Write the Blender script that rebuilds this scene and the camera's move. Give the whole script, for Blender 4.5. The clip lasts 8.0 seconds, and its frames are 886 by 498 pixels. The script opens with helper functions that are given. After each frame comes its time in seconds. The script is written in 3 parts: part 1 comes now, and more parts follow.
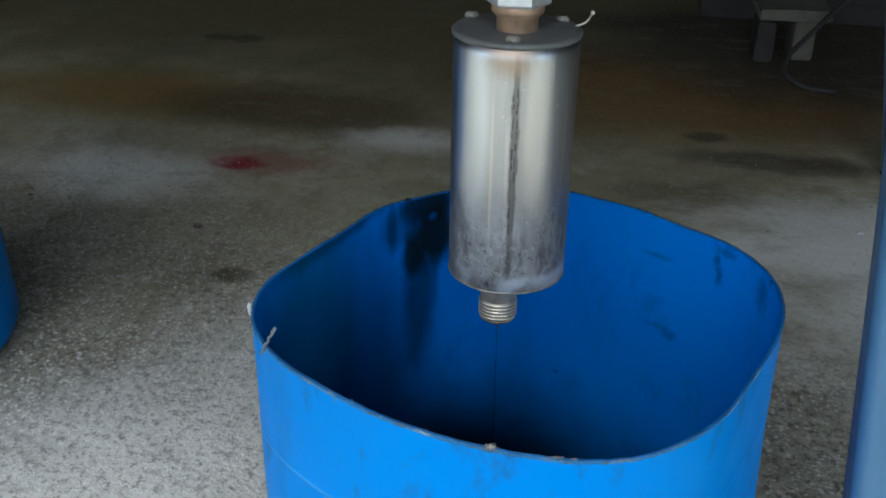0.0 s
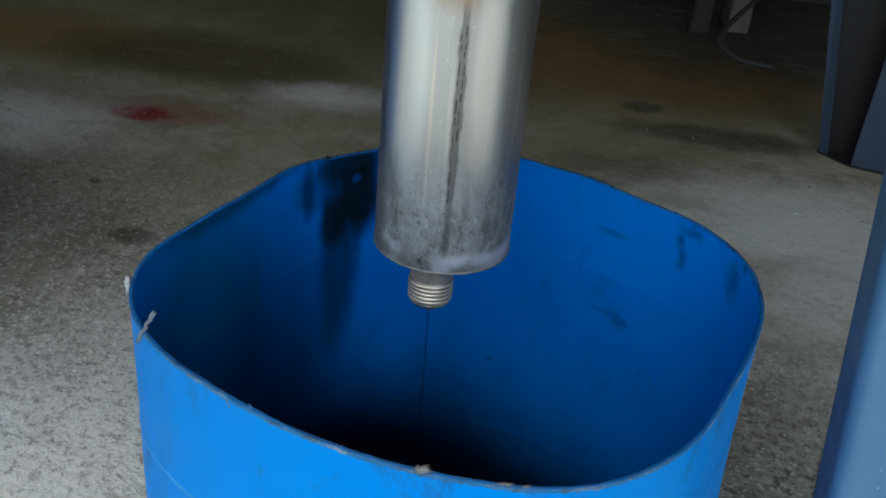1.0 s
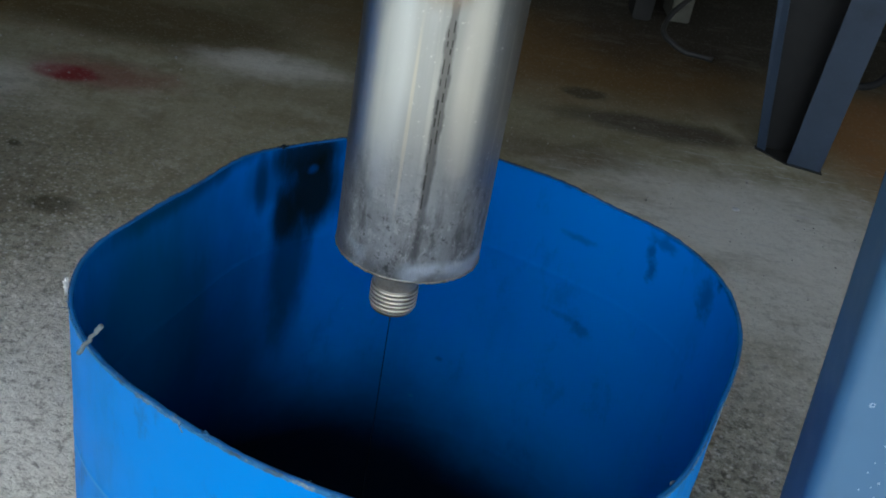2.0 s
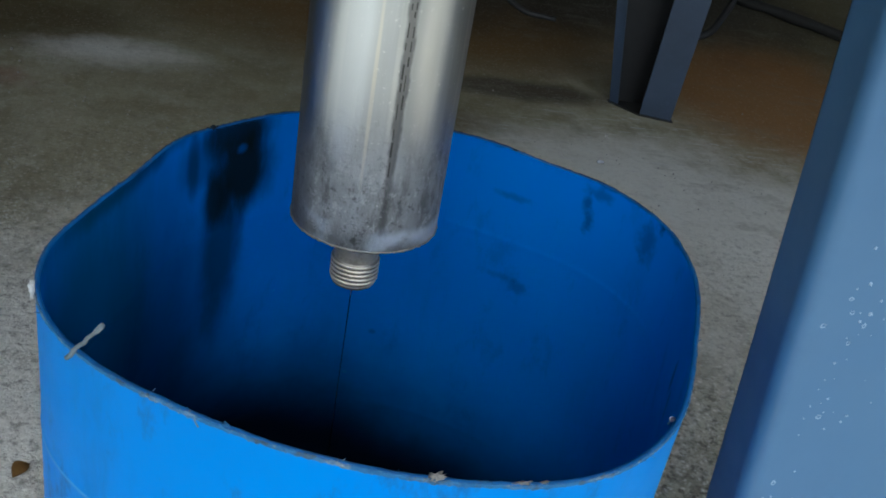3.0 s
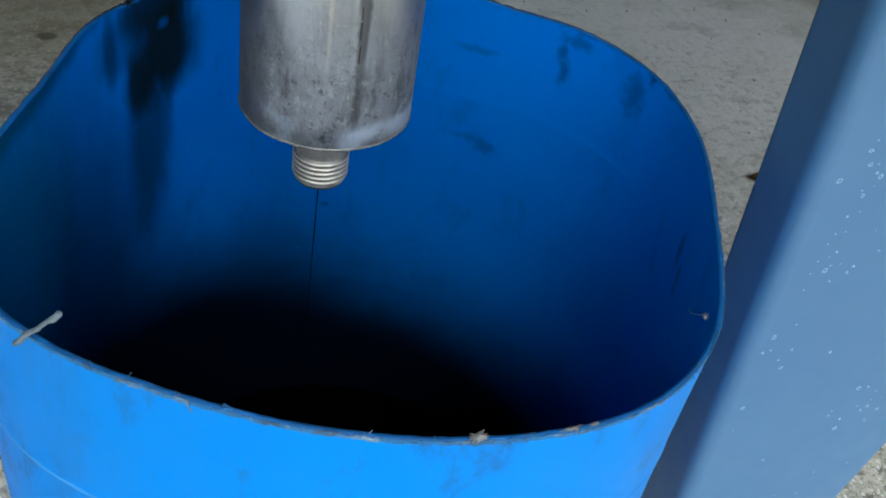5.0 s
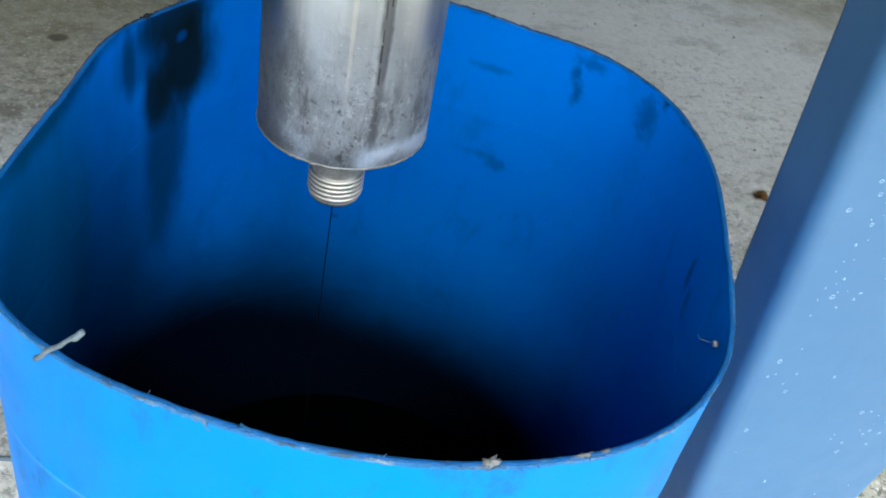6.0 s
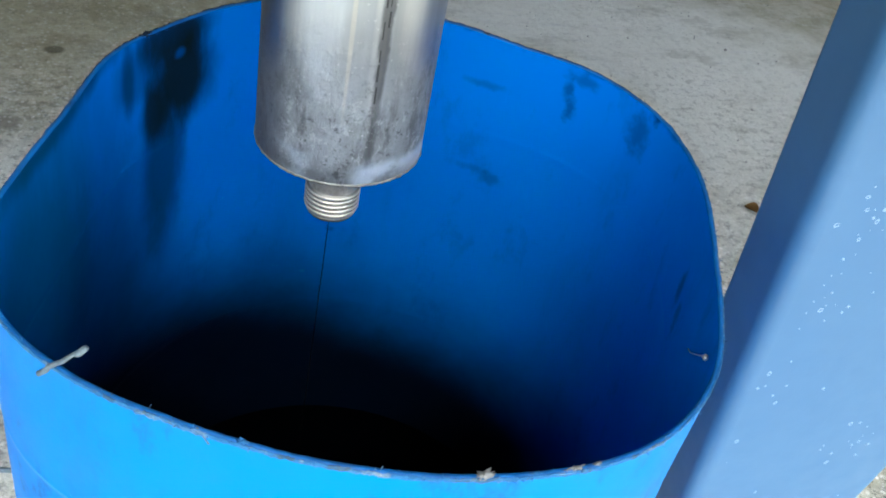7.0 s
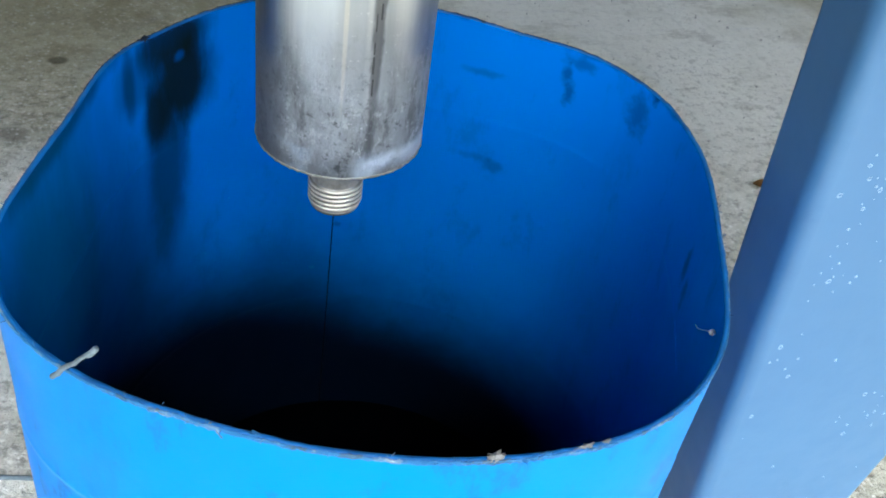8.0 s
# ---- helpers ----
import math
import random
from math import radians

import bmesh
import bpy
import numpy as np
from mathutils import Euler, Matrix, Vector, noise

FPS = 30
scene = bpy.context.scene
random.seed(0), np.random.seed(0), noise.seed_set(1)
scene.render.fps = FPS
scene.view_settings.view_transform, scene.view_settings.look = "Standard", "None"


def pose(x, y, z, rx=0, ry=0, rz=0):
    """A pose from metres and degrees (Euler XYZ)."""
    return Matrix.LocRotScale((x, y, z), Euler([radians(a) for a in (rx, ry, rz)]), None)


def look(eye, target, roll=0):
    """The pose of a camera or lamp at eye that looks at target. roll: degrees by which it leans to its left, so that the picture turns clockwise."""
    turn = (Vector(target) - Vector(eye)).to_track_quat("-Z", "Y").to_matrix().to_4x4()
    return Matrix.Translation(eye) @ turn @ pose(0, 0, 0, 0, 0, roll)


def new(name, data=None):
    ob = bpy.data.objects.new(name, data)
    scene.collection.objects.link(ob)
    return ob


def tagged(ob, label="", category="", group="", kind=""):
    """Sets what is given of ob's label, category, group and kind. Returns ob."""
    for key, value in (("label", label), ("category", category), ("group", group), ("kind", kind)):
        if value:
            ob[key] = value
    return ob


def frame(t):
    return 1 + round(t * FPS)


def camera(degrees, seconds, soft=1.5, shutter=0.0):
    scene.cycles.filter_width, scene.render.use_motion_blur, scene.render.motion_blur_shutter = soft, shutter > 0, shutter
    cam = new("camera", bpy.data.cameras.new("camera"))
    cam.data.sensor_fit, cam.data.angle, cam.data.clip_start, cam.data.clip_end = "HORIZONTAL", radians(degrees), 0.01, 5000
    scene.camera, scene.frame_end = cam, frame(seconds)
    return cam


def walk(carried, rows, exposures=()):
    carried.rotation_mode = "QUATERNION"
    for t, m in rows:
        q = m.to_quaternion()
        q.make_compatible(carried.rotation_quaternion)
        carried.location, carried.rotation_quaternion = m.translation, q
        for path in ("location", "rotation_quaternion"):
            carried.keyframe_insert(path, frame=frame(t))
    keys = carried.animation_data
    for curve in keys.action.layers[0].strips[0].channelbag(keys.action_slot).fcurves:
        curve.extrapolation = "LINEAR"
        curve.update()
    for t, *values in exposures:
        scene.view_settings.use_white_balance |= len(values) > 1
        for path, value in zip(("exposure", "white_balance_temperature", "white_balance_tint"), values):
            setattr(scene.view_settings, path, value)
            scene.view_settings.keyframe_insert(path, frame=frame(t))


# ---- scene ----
cam = camera(48.1, 8.0, 1.8)
PATH = [
    (0, (0.112, -0.973, 1.301), (-0.213, 0.732, 0.306), 0.2),
    (0.5, (0.096, -0.896, 1.242), (-0.146, 0.816, 0.235), 1.2),
    (1, (0.077, -0.822, 1.217), (-0.078, 0.874, 0.169), 4.9),
    (1.2, (0.078, -0.797, 1.217), (-0.034, 0.885, 0.139), 6.8),
    (2.3, (-0.012, -0.742, 1.197), (0.047, 0.937, 0.111), 10.8),
    (2.5, (-0.039, -0.729, 1.188), (0.136, 0.919, 0.068), 8.7),
    (3, (-0.081, -0.759, 1.183), (0.262, 0.893, 0.11), 11.1),
    (3.3, (-0.097, -0.789, 1.196), (0.408, 0.78, 0.064), 12.1),
    (3.5, (-0.067, -0.806, 1.194), (0.47, 0.736, 0.039), 9.8),
    (4, (-0.076, -0.734, 1.189), (0.46, 0.76, -0.028), 9.5),
    (4.5, (-0.108, -0.64, 1.158), (0.438, 0.713, -0.21), 11.4),
    (5, (-0.125, -0.621, 1.17), (0.414, 0.744, -0.189), 12.0),
    (6.5, (-0.138, -0.613, 1.186), (0.409, 0.757, -0.164), 13.7),
    (7, (-0.14, -0.62, 1.193), (0.413, 0.76, -0.145), 13.6),
    (7.5, (-0.138, -0.622, 1.189), (0.416, 0.754, -0.153), 13.6),
    (8, (-0.135, -0.628, 1.195), (0.391, 0.749, -0.157), 10.3),
]
walk(cam, [(t, look(eye, target, roll)) for t, eye, target, roll in PATH],
     [(0, 1.1, 5800, 3), (1.2, 1.0, 5800, 3), (2.5, 1.02, 5800, 3), (3.5, 1.05, 5800, 3), (4.5, 1.02, 5800, 3), (5.0, 1.33, 5800, 3), (5.2, 1.42, 5800, 3), (6.3, 2.08, 5800, 3), (8, 2.08, 5800, 3)])

# ---- light ----
world = bpy.data.worlds.new("world")
scene.world = world
world.use_nodes = True
wn = world.node_tree
sky = wn.nodes.new("ShaderNodeTexSky")
sky.sky_type = "NISHITA"
sky.sun_disc = False
sky.sun_elevation, sky.sun_rotation = radians(62), radians(185.5)
sky.altitude, sky.air_density, sky.dust_density = 100, 1.0, 5.0
veil = wn.nodes.new("ShaderNodeHueSaturation")
veil.inputs["Saturation"].default_value = 0.7
wn.links.new(sky.outputs[0], veil.inputs["Color"])
wn.links.new(veil.outputs[0], wn.nodes["Background"].inputs[0])
wn.nodes["Background"].inputs[1].default_value = 0.15
sun = new("sun", bpy.data.lights.new("sun", "SUN"))
sun.data.energy, sun.data.angle, sun.data.color = 2.1, radians(24), (1.0, 0.97, 0.92)
sun.matrix_world = look((-0.3, -3.1, 6), (0, 0, 0))


# ---- materials ----
class Mat:
    """A node material with short ways to add nodes."""

    def __init__(self, name, color=(0.5, 0.5, 0.5), rough=0.5, metal=0.0):
        self.m = bpy.data.materials.new(name)
        self.m.use_nodes = True
        self.nt = self.m.node_tree
        self.b = self.nt.nodes["Principled BSDF"]
        self.b.inputs["Base Color"].default_value = (*color, 1)
        self.b.inputs["Roughness"].default_value = rough
        self.b.inputs["Metallic"].default_value = metal
        self.col = None
        self.pos = self.node("ShaderNodeTexCoord").outputs["Object"]

    def node(self, kind, **inputs):
        n = self.nt.nodes.new(kind)
        for k, v in inputs.items():
            self.put(n.inputs[k.replace("_", " ")], v)
        return n

    def put(self, socket, v):
        if isinstance(v, bpy.types.NodeSocket):
            self.nt.links.new(v, socket)
        else:
            socket.default_value = v

    def math(self, op, a, b=0.0, clamp=False):
        n = self.nt.nodes.new("ShaderNodeMath")
        n.operation, n.use_clamp = op, clamp
        self.put(n.inputs[0], a)
        self.put(n.inputs[1], b)
        return n.outputs[0]

    def vec(self, op, a, b):
        n = self.nt.nodes.new("ShaderNodeVectorMath")
        n.operation = op
        self.put(n.inputs[0], a)
        self.put(n.inputs[1], b)
        return n.outputs["Value"] if op in ("LENGTH", "DISTANCE", "DOT_PRODUCT") else n.outputs[0]

    def noise(self, scale, detail=4.0, rough=0.55, stretch=None, vector=None):
        v = vector or self.pos
        if stretch:
            v = self.vec("MULTIPLY", v, stretch)
        n = self.node("ShaderNodeTexNoise", Vector=v, Scale=scale, Detail=detail, Roughness=rough)
        return n.outputs["Fac"]

    def cells(self, scale, feature="F1", out="Distance"):
        n = self.nt.nodes.new("ShaderNodeTexVoronoi")
        n.feature = feature
        self.put(n.inputs["Vector"], self.pos)
        n.inputs["Scale"].default_value = scale
        return n.outputs[out]

    def step(self, v, low, high, to_low=0.0, to_high=1.0):
        n = self.node("ShaderNodeMapRange", Value=v)
        n.interpolation_type = "SMOOTHSTEP"
        for k, x in zip(("From Min", "From Max", "To Min", "To Max"), (low, high, to_low, to_high)):
            n.inputs[k].default_value = x
        return n.outputs[0]

    def blob(self, centre, radii, soft=0.5, ragged=0.6, grain=6.0, stretch=None):
        """A stain with a ragged edge: 1 inside, 0 outside."""
        d = self.vec("SUBTRACT", self.pos, centre)
        d = self.vec("DIVIDE", d, radii)
        length = self.vec("LENGTH", d, (0, 0, 0))
        n = self.math("MULTIPLY", self.math("SUBTRACT", self.noise(grain, 5.0, 0.6, stretch), 0.5), ragged * 2)
        return self.step(self.math("ADD", length, n), 1.0 - soft, 1.0 + soft, 1.0, 0.0)

    def tint(self, fac, color, mode="MIX"):
        """Lay a colour over what is there, by fac."""
        n = self.nt.nodes.new("ShaderNodeMix")
        n.data_type, n.blend_type = "RGBA", mode
        self.put(n.inputs[0], fac)
        base = self.col or tuple(self.b.inputs["Base Color"].default_value)
        self.put(n.inputs[6], base)
        self.put(n.inputs[7], color if isinstance(color, bpy.types.NodeSocket) else (*color, 1))
        self.col = n.outputs[2]
        self.nt.links.new(self.col, self.b.inputs["Base Color"])
        return self

    def rough(self, fac, low, high):
        self.put(self.b.inputs["Roughness"], self.step(fac, 0.0, 1.0, low, high))
        return self

    def bump(self, height, strength=0.3, distance=0.002):
        n = self.node("ShaderNodeBump", Height=height, Strength=strength, Distance=distance)
        old = self.b.inputs["Normal"].links
        if old:
            self.nt.links.new(old[0].from_socket, n.inputs["Normal"])
        self.nt.links.new(n.outputs[0], self.b.inputs["Normal"])
        return self


def concrete():
    k = Mat("concrete_floor", (0.50, 0.485, 0.39), 0.85)
    k.tint(k.step(k.noise(0.9, 6, 0.6), 0.40, 0.62), (0.30, 0.285, 0.21))
    k.tint(k.step(k.noise(3.4, 7, 0.7), 0.45, 0.66, 0, 0.8), (0.66, 0.645, 0.56))
    k.tint(k.step(k.noise(7.0, 7, 0.7), 0.5, 0.64, 0, 0.8), (0.22, 0.205, 0.15))
    # aggregate showing through the worn face
    near_door = k.math("ADD", k.vec("DOT_PRODUCT", k.pos, (0.15, 1, 0)), k.math("MULTIPLY", k.math("SUBTRACT", k.noise(2.2, 5, 0.6), 0.5), 1.8))
    worn = k.step(near_door, 0.6, 1.6, 1.0, 0.2)
    k.tint(k.math("MULTIPLY", worn, k.step(k.cells(66), 0.10, 0.36, 0.95, 0.0)), (0.84, 0.83, 0.78))
    k.tint(k.math("MULTIPLY", worn, k.step(k.noise(48, 5, 0.75), 0.5, 0.60, 0, 0.95)), (0.12, 0.115, 0.095))
    k.tint(k.math("MULTIPLY", worn, k.step(k.noise(34, 5, 0.8), 0.56, 0.66, 0, 0.8)), (0.82, 0.81, 0.77))
    k.tint(k.step(k.noise(22, 6, 0.75), 0.48, 0.66, 0, 0.65), (0.26, 0.25, 0.19))
    # brown spills deeper inside, over two broad tints that darken the far floor
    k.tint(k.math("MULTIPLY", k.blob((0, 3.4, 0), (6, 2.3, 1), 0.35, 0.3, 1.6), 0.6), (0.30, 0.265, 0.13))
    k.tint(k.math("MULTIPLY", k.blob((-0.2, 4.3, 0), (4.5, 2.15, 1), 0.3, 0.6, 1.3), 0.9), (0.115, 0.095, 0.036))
    k.tint(k.math("MULTIPLY", k.blob((-1.65, 2.16, 0), (0.62, 0.21, 1), 0.5, 0.5, 2.4), 0.85), (0.20, 0.125, 0.025))
    k.tint(k.math("MULTIPLY", k.blob((-0.98, 2.13, 0), (0.48, 0.22, 1), 0.45, 0.45, 2.8), 0.85), (0.085, 0.062, 0.018))
    k.tint(k.math("MULTIPLY", k.blob((0.36, 2.52, 0), (0.75, 0.42, 1), 0.45, 0.5, 2.0), 0.88), (0.17, 0.095, 0.022))
    k.tint(k.math("MULTIPLY", k.blob((1.52, 2.15, 0), (0.46, 0.48, 1), 0.4, 0.45, 2.4), 0.85), (0.30, 0.14, 0.035))
    k.tint(k.math("MULTIPLY", k.blob((0.62, 1.99, 0), (0.30, 0.07, 1), 0.5, 0.6, 6.0), 0.85), (0.06, 0.045, 0.025))
    k.tint(k.math("MULTIPLY", k.blob((0.33, 1.70, 0), (0.22, 0.09, 1), 0.5, 0.7, 8.0), 0.65), (0.12, 0.09, 0.045))
    k.tint(k.math("MULTIPLY", k.blob((0.37, 3.38, 0), (0.42, 0.16, 1), 0.5, 0.5, 4.0), 0.85), (0.03, 0.025, 0.018))
    # the whole drum's shadow, painted as a dark patch beyond it
    k.tint(k.math("MULTIPLY", k.blob((-1.22, 1.08, 0), (0.36, 0.27, 1), 0.6, 0.6, 4.0), 0.4), (0.10, 0.095, 0.075))
    # gloom of the far right corner, put into the floor colour
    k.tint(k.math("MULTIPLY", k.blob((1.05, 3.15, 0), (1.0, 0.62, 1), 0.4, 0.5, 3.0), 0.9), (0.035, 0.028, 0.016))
    # spilled paint and oil drops
    k.tint(k.blob((-1.045, 1.665, 0), (0.085, 0.045, 1), 0.35, 0.4, 10.0), (0.26, 0.010, 0.018))
    k.tint(k.math("MULTIPLY", k.blob((-0.945, 1.69, 0), (0.17, 0.08, 1), 0.6, 0.6, 10.0), 0.55), (0.22, 0.03, 0.03))
    for x, y, rx, ry in ((-0.806, 1.022, 0.052, 0.037), (-0.998, 1.251, 0.016, 0.012), (-1.446, 2.832, 0.065, 0.05), (-1.575, 2.83, 0.075, 0.04),
                         (-0.615, 0.31, 0.065, 0.045), (-0.331, 1.22, 0.018, 0.013), (-0.403, 0.975, 0.028, 0.023), (0.40, 2.15, 0.07, 0.04)):
        k.tint(k.math("MULTIPLY", k.blob((x, y, 0), (rx, ry, 1), 0.4, 0.6, 20.0), 0.85), (0.06, 0.052, 0.022))
    # pale scrapes, and broad pale patches that brighten the floor near the drum
    for x, y, rx, ry in ((-1.39, 1.53, 0.28, 0.16), (-0.55, 1.93, 0.20, 0.08), (0.82, 1.55, 0.38, 0.18), (1.02, 1.28, 0.38, 0.26), (0.6, 1.4, 0.28, 0.1), (-0.75, 0.25, 0.35, 0.25), (1.25, 1.0, 0.6, 0.45), (-0.5, 0.55, 0.3, 0.4)):
        k.tint(k.math("MULTIPLY", k.blob((x, y, 0), (rx, ry, 1), 0.7, 0.9, 6.0), 0.8), (0.76, 0.75, 0.69))
    scratch = k.math("MULTIPLY", k.step(k.noise(9, 5, 0.8, (1, 6, 1)), 0.56, 0.63), k.blob((0.92, 1.38, 0), (0.6, 0.5, 1), 0.5, 0.5, 3.0))
    k.tint(k.math("MULTIPLY", scratch, 0.8), (0.68, 0.67, 0.64))
    k.tint(k.math("MULTIPLY", worn, k.step(k.cells(72), 0.10, 0.34, 0.55, 0.0)), (0.84, 0.83, 0.78))
    k.tint(k.math("MULTIPLY", worn, k.step(k.noise(52, 5, 0.75), 0.50, 0.62, 0, 0.6)), (0.14, 0.13, 0.11))
    k.tint(k.step(k.noise(130, 4, 0.7), 0.66, 0.72, 0, 0.7), (0.75, 0.74, 0.70))
    k.tint(k.step(k.noise(90, 5, 0.7), 0.63, 0.70, 0, 0.6), (0.13, 0.12, 0.10))
    k.tint(k.step(k.noise(4.5, 6, 0.75, (1, 2.2, 1)), 0.52, 0.64, 0, 0.3), (0.22, 0.205, 0.15))
    k.bump(k.math("MULTIPLY", worn, k.noise(55, 5, 0.75)), 0.9, 0.009).bump(k.noise(14, 6, 0.6), 0.4, 0.010)
    return k.m


def blue_plastic(inside=False):
    k = Mat("blue_plastic_inside" if inside else "blue_plastic", (0.003, 0.19, 0.69) if inside else (0.002, 0.192, 0.63), 0.42)
    k.tint(k.step(k.noise(5, 6, 0.6), 0.4, 0.75, 0, 0.35), (0.003, 0.22, 0.73) if inside else (0.004, 0.238, 0.69))
    k.tint(k.step(k.noise(26, 6, 0.7, (1, 1, 0.45)), 0.54, 0.70, 0, 0.25 if inside else 0.65), (0.008, 0.085, 0.26))
    k.tint(k.step(k.noise(60, 3, 0.6), 0.72, 0.78, 0, 0.35), (0.15, 0.40, 0.75))
    k.tint(k.step(k.noise(7, 6, 0.7, (1, 1, 0.25)), 0.56, 0.74, 0, 0.25 if inside else 0.5), (0.006, 0.12, 0.36))
    if not inside:
        z = k.vec("DOT_PRODUCT", k.pos, (0, 0, 1))
        line = k.math("MULTIPLY", k.step(z, 0.6105, 0.6125), k.step(z, 0.6135, 0.6155, 1.0, 0.0))
        k.tint(k.math("MULTIPLY", line, k.blob((-0.16, -0.25, 0.613), (0.22, 0.2, 0.1), 0.5, 0.6, 14.0)), (0.05, 0.24, 0.58))
    if inside:
        for c, r, f in (((-0.116, 0.157, 0.664), (0.034, 0.034, 0.050), 0.97), ((-0.134, 0.143, 0.56), (0.024, 0.026, 0.095), 0.72), ((-0.161, 0.109, 0.69), (0.007, 0.010, 0.035), 0.6),
                        ((-0.122, 0.150, 0.712), (0.040, 0.038, 0.024), 0.9), ((-0.140, 0.134, 0.64), (0.016, 0.016, 0.03), 0.9), ((-0.155, 0.118, 0.69), (0.030, 0.030, 0.030), 0.45), ((-0.215, 0.02, 0.735), (0.06, 0.13, 0.016), 0.7)):
            k.tint(k.math("MULTIPLY", k.blob(c, r, 0.5, 0.55, 34.0, (1, 1, 0.3)), f), (0.004, 0.009, 0.006))
        k.tint(k.math("MULTIPLY", k.blob((-0.117, 0.155, 0.691), (0.005, 0.005, 0.005), 0.7, 0.6, 90.0), 0.4), (0.003, 0.15, 0.55))
        # teal discolouration, then the left wall's shade painted over it as dark blue
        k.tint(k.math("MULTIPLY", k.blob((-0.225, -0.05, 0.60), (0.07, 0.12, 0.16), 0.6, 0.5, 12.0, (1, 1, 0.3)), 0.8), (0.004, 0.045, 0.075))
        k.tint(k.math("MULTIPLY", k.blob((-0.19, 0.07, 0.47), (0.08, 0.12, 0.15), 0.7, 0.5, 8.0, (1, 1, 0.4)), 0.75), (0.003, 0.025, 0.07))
        for c, r, f in (((0.205, 0.156, 0.545), (0.010, 0.012, 0.008), 0.4), ((0.182, 0.167, 0.552), (0.018, 0.014, 0.004), 0.25), ((0.246, 0.123, 0.683), (0.004, 0.008, 0.010), 0.6), ((0.251, 0.119, 0.664), (0.004, 0.008, 0.012), 0.6),
                        ((0.256, 0.115, 0.70), (0.016, 0.014, 0.006), 0.45), ((0.296, 0.055, 0.682), (0.012, 0.012, 0.020), 0.5), ((0.300, 0.040, 0.714), (0.005, 0.004, 0.010), 0.9), ((0.263, 0.105, 0.716), (0.03, 0.04, 0.005), 0.8),
                        ((0.304, 0.016, 0.719), (0.01, 0.02, 0.008), 0.8), ((0.152, 0.178, 0.72), (0.012, 0.012, 0.006), 0.8), ((0.178, 0.166, 0.658), (0.020, 0.014, 0.004), 0.35), ((0.284, -0.108, 0.645), (0.008, 0.006, 0.016), 0.6),
                        ((0.276, -0.128, 0.632), (0.008, 0.006, 0.012), 0.5), ((0.054, 0.223, 0.414), (0.004, 0.02, 0.003), 0.4)):
            k.tint(k.math("MULTIPLY", k.blob(c, r, 0.7, 1.1, 110.0), f), (0.004, 0.03, 0.09))
        # daylight fading with depth, painted as darkening on the lower wall
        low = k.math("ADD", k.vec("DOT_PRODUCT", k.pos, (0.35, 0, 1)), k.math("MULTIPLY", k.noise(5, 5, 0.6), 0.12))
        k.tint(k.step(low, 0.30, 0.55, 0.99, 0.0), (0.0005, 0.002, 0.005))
    k.b.inputs["Specular IOR Level"].default_value = 0.10 if inside else 0.22
    k.bump(k.noise(35, 4), 0.12, 0.003)
    k.rough(k.noise(12, 4), 0.38, 0.6)
    return k.m


